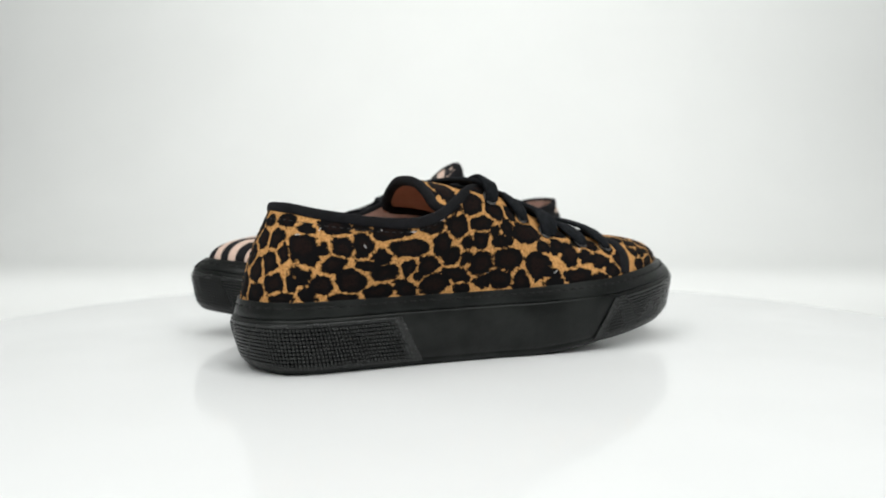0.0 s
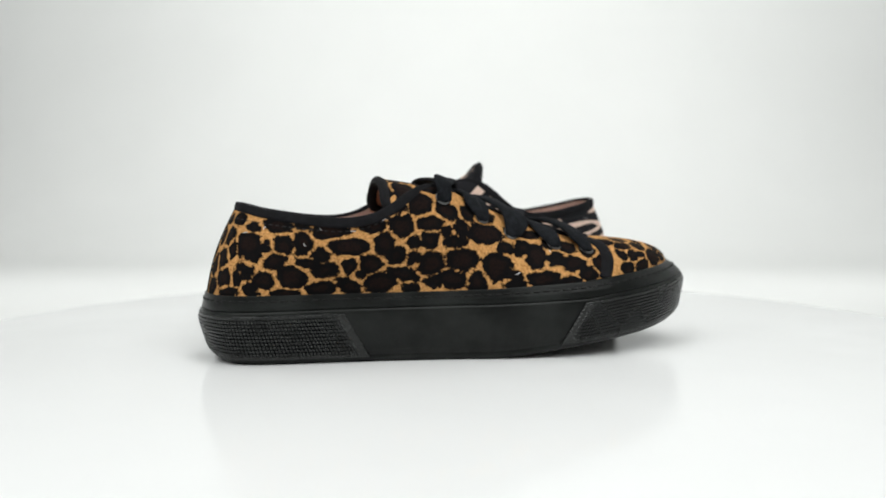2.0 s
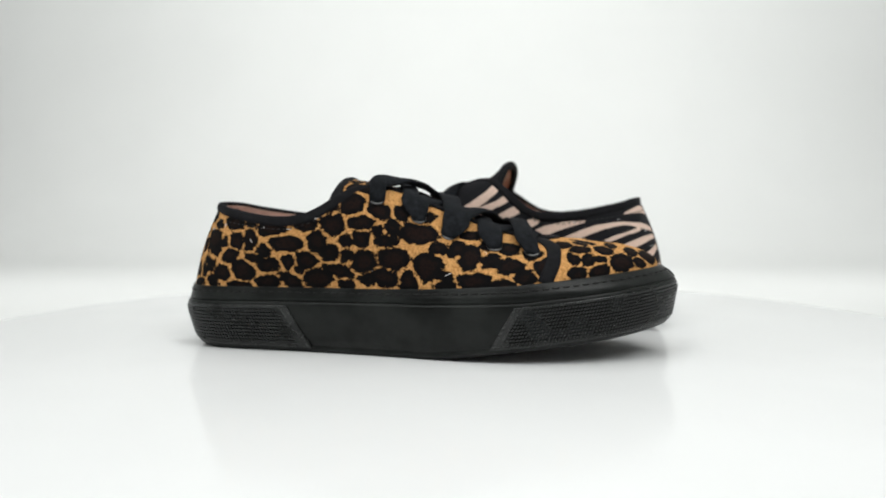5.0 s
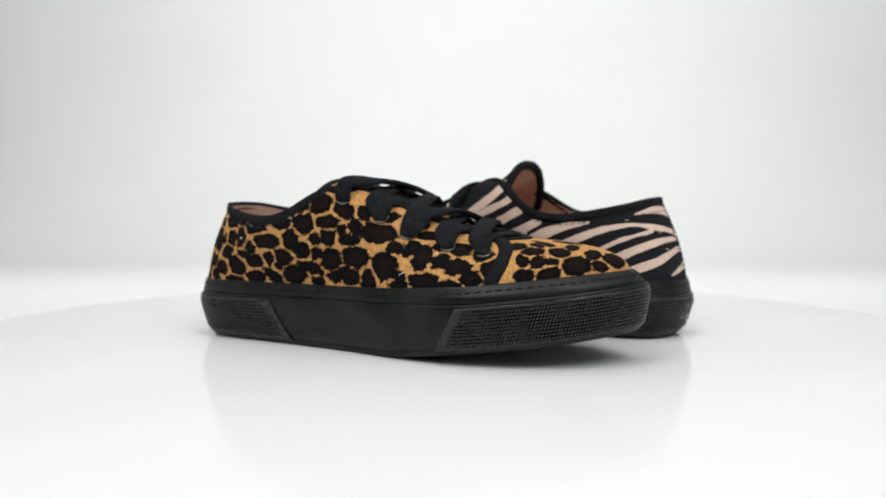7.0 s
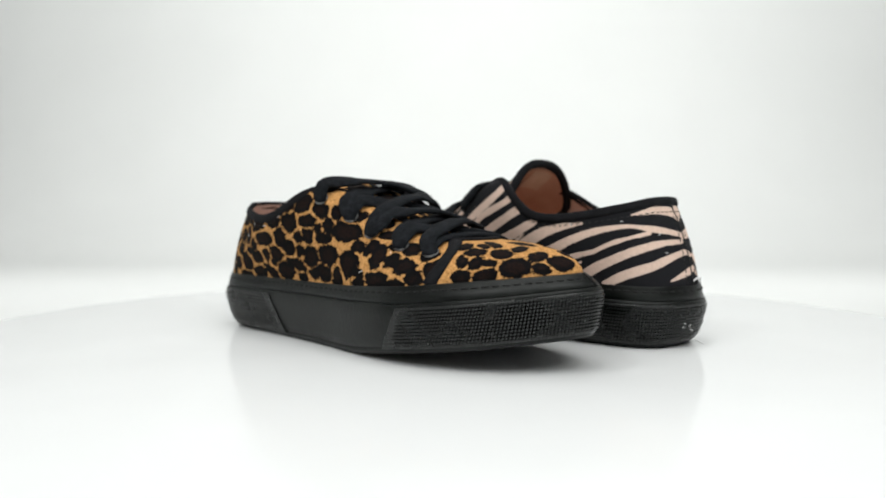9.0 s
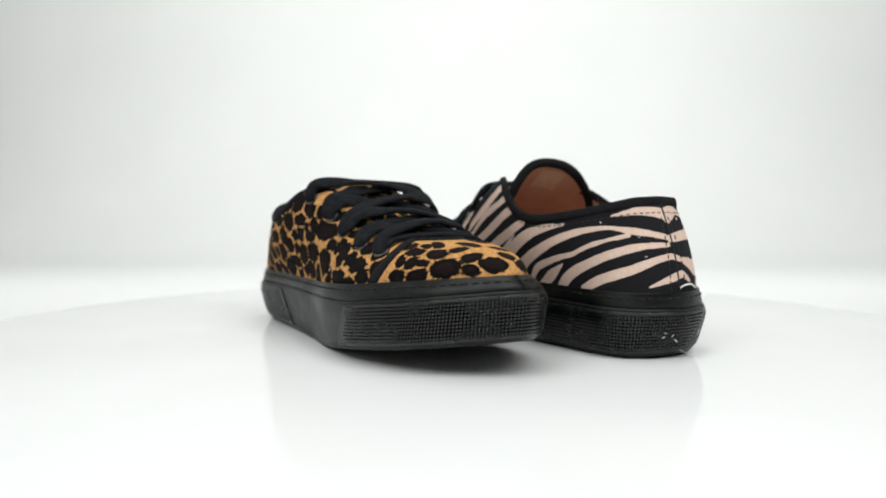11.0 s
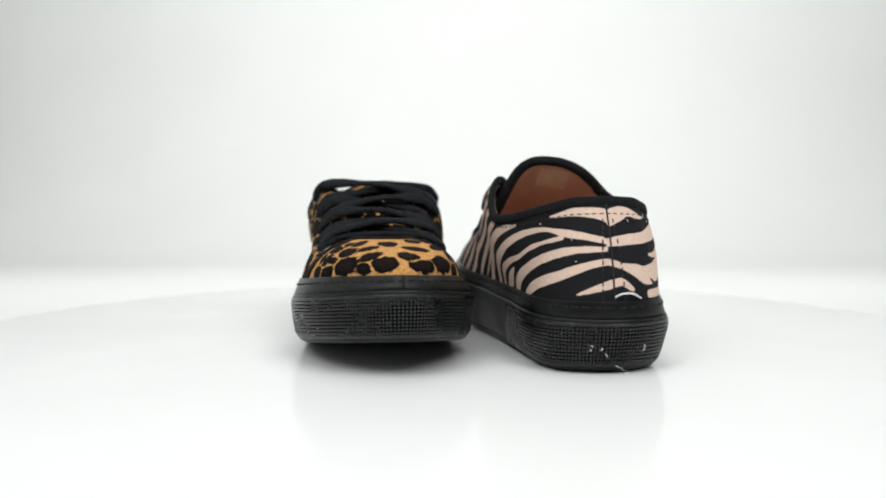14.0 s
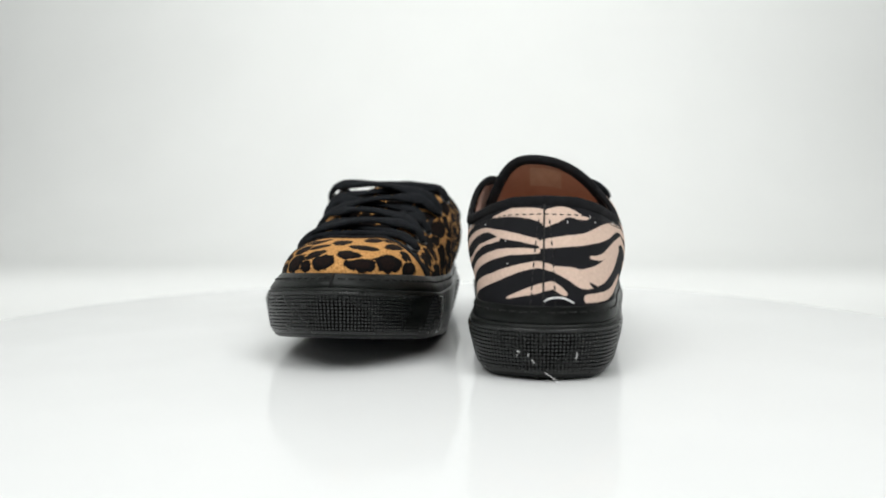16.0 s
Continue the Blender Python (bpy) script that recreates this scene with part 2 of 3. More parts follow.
BANDS_HEEL = [
    [(-46, 42.3, .6), (-30, 45.6, 2.3), (-15, 46.2, 3.1), (-1.2, 44.4, 3.9)],
    [(1.2, 43.2, 4.6), (12.3, 45.3, 4), (21, 46.4, 2.9), (29.4, 43.4, 1.8), (38, 42.1, .5)],
    [(-2, 30.6, 2.2), (14.8, 31.9, 2.9), (28, 32.4, 3.0), (50, 34.6, 4.0), (75, 36, 2.5), (95, 30, 1.5)],
    [(30.1, 23.6, 1), (41, 23.2, 1.6), (58, 27, 2.2), (80, 30, 2)], [(24, 4.6, 2.2), (46, 5.5, 2.5), (70, 10, 3)]]
BANDS_FORE = [[(-158, 3, 2), (-155.5, 8.5, 2.6), (-142.5, 19.6, 3), (-120.2, 30.8, 3), (-107.3, 37.7, 2.6)], [(-168, 12, 2), (-164, 18, 2.6), (-143.2, 30.5, 2.8), (-122, 43.3, 3), (-113, 50, 2.6)], [(-170, 28, 2), (-158.3, 38, 2.8), (-141.3, 51.3, 3), (-134, 60, 3)],
              [(-163, 27, 1.4), (-148, 39.5, 2.2), (-131, 48.5, 2.4), (-122, 57, 2.4)], [(-146, 3, 1), (-138, 12, 1.6), (-124, 23, 1.4), (-114, 30, .6)]]


def spot_field(p, spots, swell=1.5):
    """How deep each place of p lies in a spot, in millimetres; negative between the spots."""
    best, second = np.full(len(p), -9.0), np.full(len(p), -9.0)
    for x, y, a, b, lean in spots:
        c, s = math.cos(radians(lean)), math.sin(radians(lean))
        dx, dy = p[:, 0] - x, p[:, 1] - y
        u, v = (dx * c + dy * s) / a, (dy * c - dx * s) / b
        d = (1 - np.sqrt(u * u + v * v)) * (a * b) ** .5
        second = np.maximum(second, np.minimum(best, d))
        best = np.maximum(best, d)
    # the spots swell until only a narrow gap is left between them
    return np.maximum(best, np.minimum(best + swell, (best - second) * .8 - 1.25))


def band_field(p, bands):
    """How deep each place of p lies in a band, in millimetres."""
    best = np.full(len(p), -9.0)
    for band in bands:
        run = spline(band, 12 * len(band))
        for (x0, y0, w0), (x1, y1, w1) in zip(run[:-1], run[1:]):
            dx, dy = x1 - x0, y1 - y0
            u = np.clip(((p[:, 0] - x0) * dx + (p[:, 1] - y0) * dy) / (dx * dx + dy * dy), 0, 1)
            best = np.maximum(best, w0 + (w1 - w0) * u - np.hypot(p[:, 0] - x0 - dx * u, p[:, 1] - y0 - dy * u))
    return best


def leopard_print(cloth, plan, cap):
    """The field for places on the cloth (along, up); the toe cap has its own cut."""
    outer = SPOTS_HEEL + SPOTS_HIGH + SPOTS_MID + SPOTS_LOW + SPOTS_FORE + SPOTS_FRONT
    inner = [(-x + 3, y, a, b, -lean) for x, y, a, b, lean in outer if x < -12]
    tip = np.abs(cloth[:, 0]).max()
    toe = np.stack([cloth[:, 0] - np.where(cloth[:, 0] > 0, tip, -tip), cloth[:, 1]], 1)
    return np.where(cap, spot_field(toe, SPOTS_CAP + SPOTS_CAP_REAR, 1.4) + .35, spot_field(cloth, outer + inner) + .05)


def zebra_print(cloth, plan, cap):
    drawn = BANDS_SIDE + BANDS_REAR + BANDS_HEEL + BANDS_FORE
    drawn += [[(112, 40, 2.2), (121, 54, 2.4)], [(126, 38, 2.2), (136, 56, 2.4)]] + [[(-x, y, w) for x, y, w in band if x < -72] for band in BANDS_SIDE[:3] + BANDS_FORE]
    pale = band_field(cloth, drawn)
    hook = band_field(cloth, [[(27, 11.5, .5), (33, 8.6, .9), (42, 8.8, 1.0), (50, 13, .8)]])
    pale = np.minimum(pale, -hook)
    # towards the toe the bands stand upright
    front = 3.6 * np.sin(2 * math.pi * (np.abs(cloth[:, 0]) + .55 * cloth[:, 1] + 3 * np.sin(cloth[:, 1] / 7)) / 14.5) - .3
    toe = 3.2 * np.sin(2 * math.pi * (plan[:, 1] + .35 * np.abs(plan[:, 0] - 250) + 2 * np.sin(plan[:, 0] / 6)) / 13.0) - .3
    return -np.where(cap, toe, np.where(np.abs(cloth[:, 0]) > 168, front, pale - .2))


# ---- the shoe: x from heel to toe, y to its left, z up from the floor ----
LENGTH, RING = 0.28, 192
OUTLINE = [(0, 0), (.03, .085), (.10, .126), (.25, .141), (.45, .161), (.68, .168), (.82, .161), (.94, .104), (1, .0175), (.95, -.078), (.84, -.150),
           (.67, -.179), (.45, -.150), (.26, -.135), (.10, -.127), (.03, -.087)]


def closed_curve(points, n):
    p = np.array(points, float)
    k = len(p)
    out = []
    for i in range(k):
        a, b, c, d = p[i - 1], p[i], p[(i + 1) % k], p[(i + 2) % k]
        for u in np.arange(n // k) / (n // k):
            out.append(0.5 * (2 * b + (c - a) * u + (2 * a - 5 * b + 4 * c - d) * u * u + (3 * b - a - 3 * c + d) * u ** 3))
    return np.array(out)


BASE = closed_curve(OUTLINE, RING) * LENGTH
_t = np.roll(BASE, -1, 0) - np.roll(BASE, 1, 0)
OUTWARD = np.stack([-_t[:, 1], _t[:, 0]], 1) / np.linalg.norm(_t, axis=1)[:, None]


def z_bottom(x):
    return float(np.interp(x, [0, .012, .150, .165, .19, .215, .238, .26, .28], [.0012, 0, 0, .0016, .0050, .0080, .0110, .0142, .0172]))


def z_foxing(x):
    return float(np.interp(x, [0, .07, .15, .20, .25, .28], [0.0272, 0.0284, 0.0294, 0.0316, 0.0377, 0.0422]))


def z_welt(x):
    return float(np.interp(x, [0, .07, .12, .15, .20, .245, .28], [0.0354, 0.0360, 0.0364, 0.0372, 0.0404, 0.0452, 0.0484]))


def taper(x):
    """How far the wall draws in towards its foot."""
    return float(np.interp(x, [0, .08, .16, .24, .28], [.0077, .0058, .0040, .0038, .0042]))


def welt_in(x):
    """How far the welt's top lies inside the outline."""
    return float(np.interp(x, [0, .12, .19, .24, .28], [.0030, .0030, .0042, .0075, .0088]))


def ring_at(inset, height, k=0.0):
    """The outline drawn in by inset and k times the taper, at height(x)."""
    out = []
    for p, n in zip(BASE, OUTWARD):
        q = p - n * (inset(p[0]) if callable(inset) else inset + k * taper(p[0]))
        out.append(np.array([q[0], q[1], height(p[0])]))
    return out


def wall_point(i, f, lift=0.0):
    """A point of the sole's side wall: i along the outline (may be a fraction), f from bottom to top."""
    j, u = int(i) % RING, i - int(i)
    p = BASE[j] * (1 - u) + BASE[(j + 1) % RING] * u
    n = OUTWARD[j] * (1 - u) + OUTWARD[(j + 1) % RING] * u
    lo, hi = z_bottom(p[0]), z_foxing(p[0])
    inset = taper(p[0]) * float(np.interp(f, [0, .05, .3, .7, 1], [1.15, .92, .55, .15, 0]))
    q = p - n * (inset - lift)
    return np.array([q[0], q[1], lo + (hi - lo) * f])


# upper edge: for a base place along the side, where the topline or throat lies (x, y, z)
TOP = [(0, .0205, 0, 0.0827), (.010, .0232, .0145, 0.0822), (.03, .0335, .0252, 0.0792), (.055, .0560, .0352, 0.0752), (.075, .075, .0405, 0.0737), (.092, .090, .0415, 0.0764),
       (.103, .100, .0395, 0.0827), (.112, .108, .0355, 0.0897), (.121, .117, .0290, 0.0930), (.130, .126, .0225, 0.0910), (.145, .143, .0190, 0.0832), (.165, .163, .0172, 0.0750),
       (.19, .185, .0162, 0.0670), (.215, .205, .0155, 0.0622), (.245, .213, .0110, 0.0626), (.27, .215, .0050, 0.0626), (.281, .2155, .0, 0.0626)]


def top_point(i, flare, spread, heel):
    """The topline's point over outline place i. flare: how far the outer eyestay stands up."""
    tip = RING // 2
    side = 1 if i <= tip else -1
    x = BASE[i][0] if i != tip else 0.281
    x = 0 if i == 0 else x
    tab = np.array(TOP)
    p = np.array([np.interp(x, tab[:, 0], tab[:, 1]), side * np.interp(x, tab[:, 0], tab[:, 2]), np.interp(x, tab[:, 0], tab[:, 3])])
    # how far the collar spreads to the inner and the outer side
    p[1] += (spread[0] if side > 0 else -spread[1]) * float(np.interp(x, [.03, .08, .12, .17], [0, 1, 1, 0]))
    p[2] += heel * float(np.interp(x, [0, .03, .09], [1, .8, 0]))
    up = float(np.interp(x, [.092, .116, .150, .20], [0, 1, 1, 0]))
    p[2] += flare * up * (1 if side < 0 else .3)
    p[1] -= flare * .5 * up
    return p


def make_topline(flare, spread, heel):
    p = np.array([top_point(i, flare, spread, heel) for i in range(RING)])
    for _ in range(4):
        p = (np.roll(p, 1, 0) + 2 * p + np.roll(p, -1, 0)) / 4
    return p


def upper_point(i, v, inset=0.0):
    """The upper's surface: i along the outline, v from welt (0) to topline (1)."""
    n = np.array([*OUTWARD[i], 0])
    b = np.array([*BASE[i], z_welt(BASE[i][0]) - 0.002]) - n * (welt_in(BASE[i][0]) + 0.0006)
    t = FOOT["topline"][i]
    k = float(np.clip((BASE[i][0] - 0.075) / 0.06, 0, 1))
    h = (1 - k) * (v - 0.16 * math.sin(math.pi * v)) + k * (1 - math.cos(math.pi / 2 * v))
    g = (1 - k) * v + k * math.sin(math.pi / 2 * v) ** .78
    m = float(np.interp(BASE[i][0], [.13, .16, .215, .24], [0, .30, .30, 0]))
    h, g = h + (v - h) * m, g + (v - g) * m
    p = b + (t - b) * np.array([h, h, g])
    p = p + n * (.0052 * math.sin(math.pi * v ** 1.1) * float(np.interp(BASE[i][0], [.015, .06, .125, .165], [0, 1, 1, 0])))
    return p - n * inset - np.array([0, 0, inset * 0.6 * k])


def upper_near(x, side, v):
    """The surface point over base place x on that side (+1 left), and its outward normal."""
    rng = range(1, RING // 2) if side > 0 else range(RING // 2 + 1, RING)
    i = min(rng, key=lambda j: abs(BASE[j][0] - x))
    p = upper_point(i, v)
    a = upper_point((i + 1) % RING, v) - upper_point(i - 1, v)
    b = upper_point(i, min(v + .02, 1)) - upper_point(i, v - .02)
    n = np.cross(a, b)
    n /= np.linalg.norm(n)
    return p, (n if n[2] > 0 or n[1] * side > 0 else -n)


def index_range(x_max):
    """Outline places from the right side round the heel to the left, up to x_max."""
    left = [i for i in range(0, RING // 2) if BASE[i][0] <= x_max]
    right = [i for i in range(RING // 2, RING) if BASE[i][0] <= x_max]
    return right + left


def bumper(name, shoe, toe):
    """A raised rubber panel with a fine knurl round the heel or toe."""
    def edge(f, side):
        if toe:
            return 0.1835 + 0.0155 * f
        return 0.087 - 0.0155 * f

    def place(x, side):
        rng = list(range(1, RING // 2)) if side > 0 else list(range(RING - 1, RING // 2, -1))
        xs = [BASE[j][0] for j in rng]
        k = int(np.searchsorted(np.maximum.accumulate(xs), x))
        k = min(max(k, 1), len(rng) - 1)
        u = (x - xs[k - 1]) / max(xs[k] - xs[k - 1], 1e-6)
        return rng[k - 1] + (rng[k] - rng[k - 1]) * min(max(u, 0), 1)

    rows, cols = 12, (124 if toe else 112)
    fs = np.linspace(0.10, 0.925, rows + 1)

    def at(c, f, lift):
        r, l = place(edge(f, -1), -1), place(edge(f, 1), 1)
        if toe:
            i = l + (r - l) * c
        else:
            i = (r - RING) + (l - (r - RING)) * c
        return wall_point(i % RING, f, lift)

    verts, faces = [], []
    base = 0.0008
    # even spacing along the wall
    probe = np.array([at(c, 0.6, 0) for c in np.linspace(0, 1, 241)])
    d = np.r_[0, np.cumsum(np.linalg.norm(np.diff(probe, axis=0), axis=1))]
    cs = np.interp(np.linspace(0, d[-1], cols + 1), d, np.linspace(0, 1, 241))
    for a in range(cols):
        for b in range(rows):
            c0, c1, f0, f1 = cs[a], cs[a + 1], fs[b], fs[b + 1]
            rim = b == rows - 1 or a in (0, cols - 1) or b == 0
            amp = min(max((min(c0, 1 - c1) - .004) / .03, 0), 1)
            m, lift = 0.17, base + (0.0002 if rim else 0.0009 * amp)
            o = len(verts)
            for c, f in ((c0, f0), (c1, f0), (c1, f1), (c0, f1)):
                verts.append(at(c, f, base))
            for c, f in ((m, m), (1 - m, m), (1 - m, 1 - m), (m, 1 - m)):
                verts.append(at(c0 + (c1 - c0) * c, f0 + (f1 - f0) * f, lift))
            faces += [(o + 4, o + 5, o + 6, o + 7)] + [(o + q, o + (q + 1) % 4, o + 4 + (q + 1) % 4, o + 4 + q) for q in range(4)]
    # the panel's edges down to the wall
    for fa, fb, cc in [(fs[k], fs[k + 1], c) for k in range(rows) for c in (0, 1)]:
        o = len(verts)
        verts += [at(cc, fa, base), at(cc, fb, base), at(cc, fb, -.0008), at(cc, fa, -.0008)]
        faces.append((o, o + 1, o + 2, o + 3))
    for a in range(cols):
        for f in (fs[0], fs[-1]):
            o = len(verts)
            verts += [at(cs[a], f, base), at(cs[a + 1], f, base), at(cs[a + 1], f, -.0008), at(cs[a], f, -.0008)]
            faces.append((o, o + 1, o + 2, o + 3))
    return mesh_part(name, verts, faces, KNURL, shoe, "finely knurled black rubber panel", flat=True)


def stitches(path, normals, length, gap, width=0.0009):
    """Short threads along a path."""
    path = np.array(path)
    d = np.r_[0, np.cumsum(np.linalg.norm(np.diff(path, axis=0), axis=1))]
    at = lambda s: np.array([np.interp(s, d, path[:, k]) for k in range(3)])
    nrm = lambda s: np.array([np.interp(s, d, np.array(normals)[:, k]) for k in range(3)])
    pieces, s = [], gap
    while s + length < d[-1]:
        pts = [at(s + length * u) + nrm(s) * h for u, h in ((0, -.0005), (.2, .0001), (.8, .0001), (1, -.0005))]
        pieces.append(tube(pts, width, width * 0.8, [nrm(s)], 5))
        s += length + gap
    return merge(pieces)


def build_sneaker(fabric, pattern, word, tongue_tip, label, side, flare, spread, skew, sweep_back, heel, wide):
    FOOT["side"], FOOT["topline"] = side, make_topline(flare, spread, heel)
    shoe = new("sneaker")
    tagged(shoe, label, "shoe", "pair of odd sneakers")

    # outsole: the flat tread under the wall
    rings = [ring_at(.020, lambda x: z_bottom(x) + .0010), ring_at(.006, z_bottom, 1.0), ring_at(.0016, z_bottom, 1.0), ring_at(.0008, lambda x: z_bottom(x) + .0007, 1.0)]
    v, f = loft(rings)
    f.append(tuple(range(RING)))
    mesh_part("outsole", v, f, OUTSOLE, shoe, "flat black rubber tread")

    # foxing: the smooth side wall, with a thin line near its foot
    prof = [(.02, .0006, 1.0), (.05, 0, .92), (.125, 0, .80), (.135, .0004, .78), (.145, 0, .77), (.3, 0, .55), (.7, 0, .15), (.95, 0, 0), (.985, .0003, 0), (1, .0012, 0), (1, .0040, 0)]
    rings = [ring_at(ins, lambda x, q=q: z_bottom(x) + (z_foxing(x) - z_bottom(x)) * q, k) for q, ins, k in prof]
    mesh_part("foxing", *loft(rings), RUBBER, shoe, "smooth black rubber side wall")

    # welt: the narrow stitched strip over the wall
    prof = [(-.15, .0030, .0), (.0, .0014, .0), (.10, .0010, .0), (.5, .0010, .35), (.85, .0008, .75), (.96, .0004, .93), (1, .0004, 1.0), (.9, .0026, 1.0)]
    rings = [ring_at(lambda x, a=a, k=k: a + k * (welt_in(x) - .0006), lambda x, q=q: z_foxing(x) + (z_welt(x) - z_foxing(x)) * q) for q, a, k in prof]
    mesh_part("welt", *loft(rings), RUBBER, shoe, "stitched black rubber strip")
    ring = ring_at(lambda x: .0008 + .5 * (welt_in(x) - .0006), lambda x: z_foxing(x) + (z_welt(x) - z_foxing(x)) * 0.64)
    nrm = [np.array([*n, .1]) for n in OUTWARD]
    st = mesh_part("stitching", *stitches(ring + ring[:1], nrm + nrm[:1], .0036, .0016), THREAD, shoe, "black sole stitching")
    tagged(st, kind="stuff")

    bumper("heel_panel", shoe, False)
    bumper("toe_panel", shoe, True)

    # upper: a fine sheet, so that the print's edges stay crisp
    rows, fine = 61, 4
    vs = np.linspace(0, 1, rows)
    k = np.arange(RING * fine) / fine
    wrap = lambda q: np.interp(k, np.arange(RING + 1), np.r_[q, q[:1]])
    rings = []
    for v in vs:
        r = np.array([upper_point(i, v) for i in range(RING)])
        r = np.stack([wrap(r[:, c]) for c in range(3)], 1)
        for _ in range(2):
            r = (np.roll(r, 2, 0) + 2 * np.roll(r, 1, 0) + 3 * r + 2 * np.roll(r, -1, 0) + np.roll(r, -2, 0)) / 9
        rings.append(r)
    along = np.r_[0, np.cumsum(np.linalg.norm(np.diff(np.vstack([BASE, BASE[:1]]), axis=0), axis=1))]
    run = np.interp(k, np.arange(RING + 1), along)
    run = np.where(run > along[-1] / 2, run - along[-1], run)
    up = np.cumsum([np.zeros(RING * fine)] + [np.linalg.norm(q - p, axis=1) for p, q in zip(rings[:-1], rings[1:])], axis=0)
    cloth = np.stack([np.tile(run, rows), up.ravel()], 1) * 1000
    plan = np.vstack(rings)[:, :2] * 1000
    # the toe cap is cut from the cloth on its own
    v = np.repeat(vs, RING * fine)
    cap = np.tile(wrap(BASE[:, 0]), rows) > .222 - .010 * (1 - v) + .006 * np.sin(math.pi * v)
    mesh_part("upper", *loft(rings), fabric, shoe, word, cloth=pattern(cloth, plan, cap))

    # lining inside the collar and the insole
    back = index_range(.135)
    rings = [[upper_point(i, v, .0026) for i in back] for v in np.linspace(0.0, 0.97, 9)]
    mesh_part("lining", *loft(rings, False), PALE, shoe, "pale pinkish textile lining")
    rings = [ring_at(lambda x, a=a: welt_in(x) + a, lambda x: z_welt(x) + .001) for a in (.0040, .018)]
    v, f = loft(rings)
    f.append(tuple(range(RING, 2 * RING)))
    mesh_part("insole", v, f, LINING, shoe, "tan insole")

    # binding tape along the collar and up the eyestay
    idx = index_range(.140)
    path = [FOOT["topline"][i] for i in idx]
    ups = [np.array([*OUTWARD[i], 0.15]) for i in idx]
    low = [p + np.array([0, 0, -.0019]) + np.array([*OUTWARD[i], 0]) * .0004 for p, i in zip(path, idx)]
    mesh_part("collar_binding", *tube(low, .0054, .0032, ups, 12), TAPE, shoe, "black cotton binding tape")
    idx = [i for i in range(RING) if BASE[i][0] > .136]
    path = [FOOT["topline"][i] + np.array([0, 0, .0002]) for i in idx]
    mesh_part("throat_binding", *tube(path, .0050, .0026, [np.array([0, 0, 1.0])], 8), TAPE, shoe, "black cotton binding tape")

    # front edge of the quarters, a doubled dark band down to the welt
    for side in (-1, 1):
        path, ups = [], []
        for u in np.linspace(0.02, 0.98, 18):
            p, n = upper_near(.222 - .010 * (1 - u) + .006 * math.sin(math.pi * u), side, u)
            path.append(p + n * .0003)
            ups.append(n)
        path = smooth_open(path, 4)
        mesh_part("quarter_edge", *tube(path, .0075, .0018, ups, 8), TAPE, shoe, "dark folded front edge")

    # joint of the sole strips at the toe
    tip = RING // 2
    joint = [np.array(r[tip]) + np.array([.0004, 0, 0]) for r in [ring_at(lambda x, k=k: .0010 + k * (welt_in(x) - .0006), lambda x, q=q: z_foxing(x) + (z_welt(x) - z_foxing(x)) * q) for q, k in ((.05, 0), (.5, .35), (.95, .9))]]
    mesh_part("welt_joint", *tube(joint, .0016, .0010, [np.array([1.0, 0, .4])], 6), OUTSOLE, shoe, "joint in the rubber strip")

    # heel seams
    for y in (-.0046, .0046):
        i = min(range(RING), key=lambda j: abs(BASE[j][1] - y * 1.2) + 10 * (BASE[j][0] > .02))
        path = [upper_point(i, v) for v in np.linspace(.02, .86, 24)]
        st = mesh_part("heel_seam", *stitches(path, [np.array([-1, 0, .35])] * 24, .0026, .0009, .0007), THREAD, shoe, "dark heel stitching")
    idx = index_range(.10)
    path = [upper_point(i, .845) for i in idx]
    mesh_part("collar_seam", *stitches(path, [np.array([*OUTWARD[i], .2]) for i in idx], .0024, .0012, .0006), THREAD, shoe, "dark collar stitching")
    path = [upper_point(0, v) + np.array([-.0001, 0, 0]) for v in np.linspace(.02, .95, 24)]
    mesh_part("back_seam", *tube(path, .0009, .0007, [np.array([-1, 0, .35])], 6), THREAD, shoe, "dark seam down the heel")

    # tongue: an arched padded flap
    tx, tz = tongue_tip
    mid = spline([(.222, 0, .0560), (.195, 0, .0640), (.165, 0, .0752), (.140, 0, .0848), (.118, 0, .0922 + (tz - .0957) * .45), (tx, 0, tz)], 76)

    def tongue_row(k, drop):
        u = k / 75
        half = .018 + .0165 * min(u * 1.4, 1) + wide * u * u
        arch = .005 + (tz - .0845) * u ** 1.5
        if u > .84:
            half *= 1 - .07 * ((u - .84) / .16) ** 2
        top = skew * u
        fall = [(abs(s - top) / (1 - top if s > top else 1 + top)) ** 2.5 for s in np.linspace(-1, 1, 61)]
        return [mid[k] + np.array([sweep_back * s * s * u ** 3, s * half + .001 * u, -arch * q - drop]) for s, q in zip(np.linspace(-1, 1, 61), fall)]

    outer = [tongue_row(k, 0) for k in range(76)]
    inner = [tongue_row(k, .0032) for k in range(76)]
    spot = np.array([(p[1], p[0]) for row in outer for p in row]) * 1000
    tongue_cloth = pattern(np.stack([spot[:, 0] - 150, 3 + np.abs((spot[:, 1] - 92) % 84 - 42)], 1), spot, np.zeros(len(spot), bool))
    mesh = mesh_part("tongue", *loft(outer, False), fabric, shoe, word, cloth=tongue_cloth)
    mesh_part("tongue_lining", *loft(inner, False), LINING, mesh, "tan textile tongue lining")
    rim = [r[0] for r in outer[24::3]] + outer[-1][3:-1:3] + [r[-1] for r in outer[24::3]][::-1]
    rim = [p + np.array([0, 0, -.0016]) for p in smooth_open(rim, 2)]
    mesh_part("tongue_binding", *tube(rim, .0056, .0052, [np.array([.5, 0, 1.0])], 10), TAPE, mesh, "black cotton binding tape")
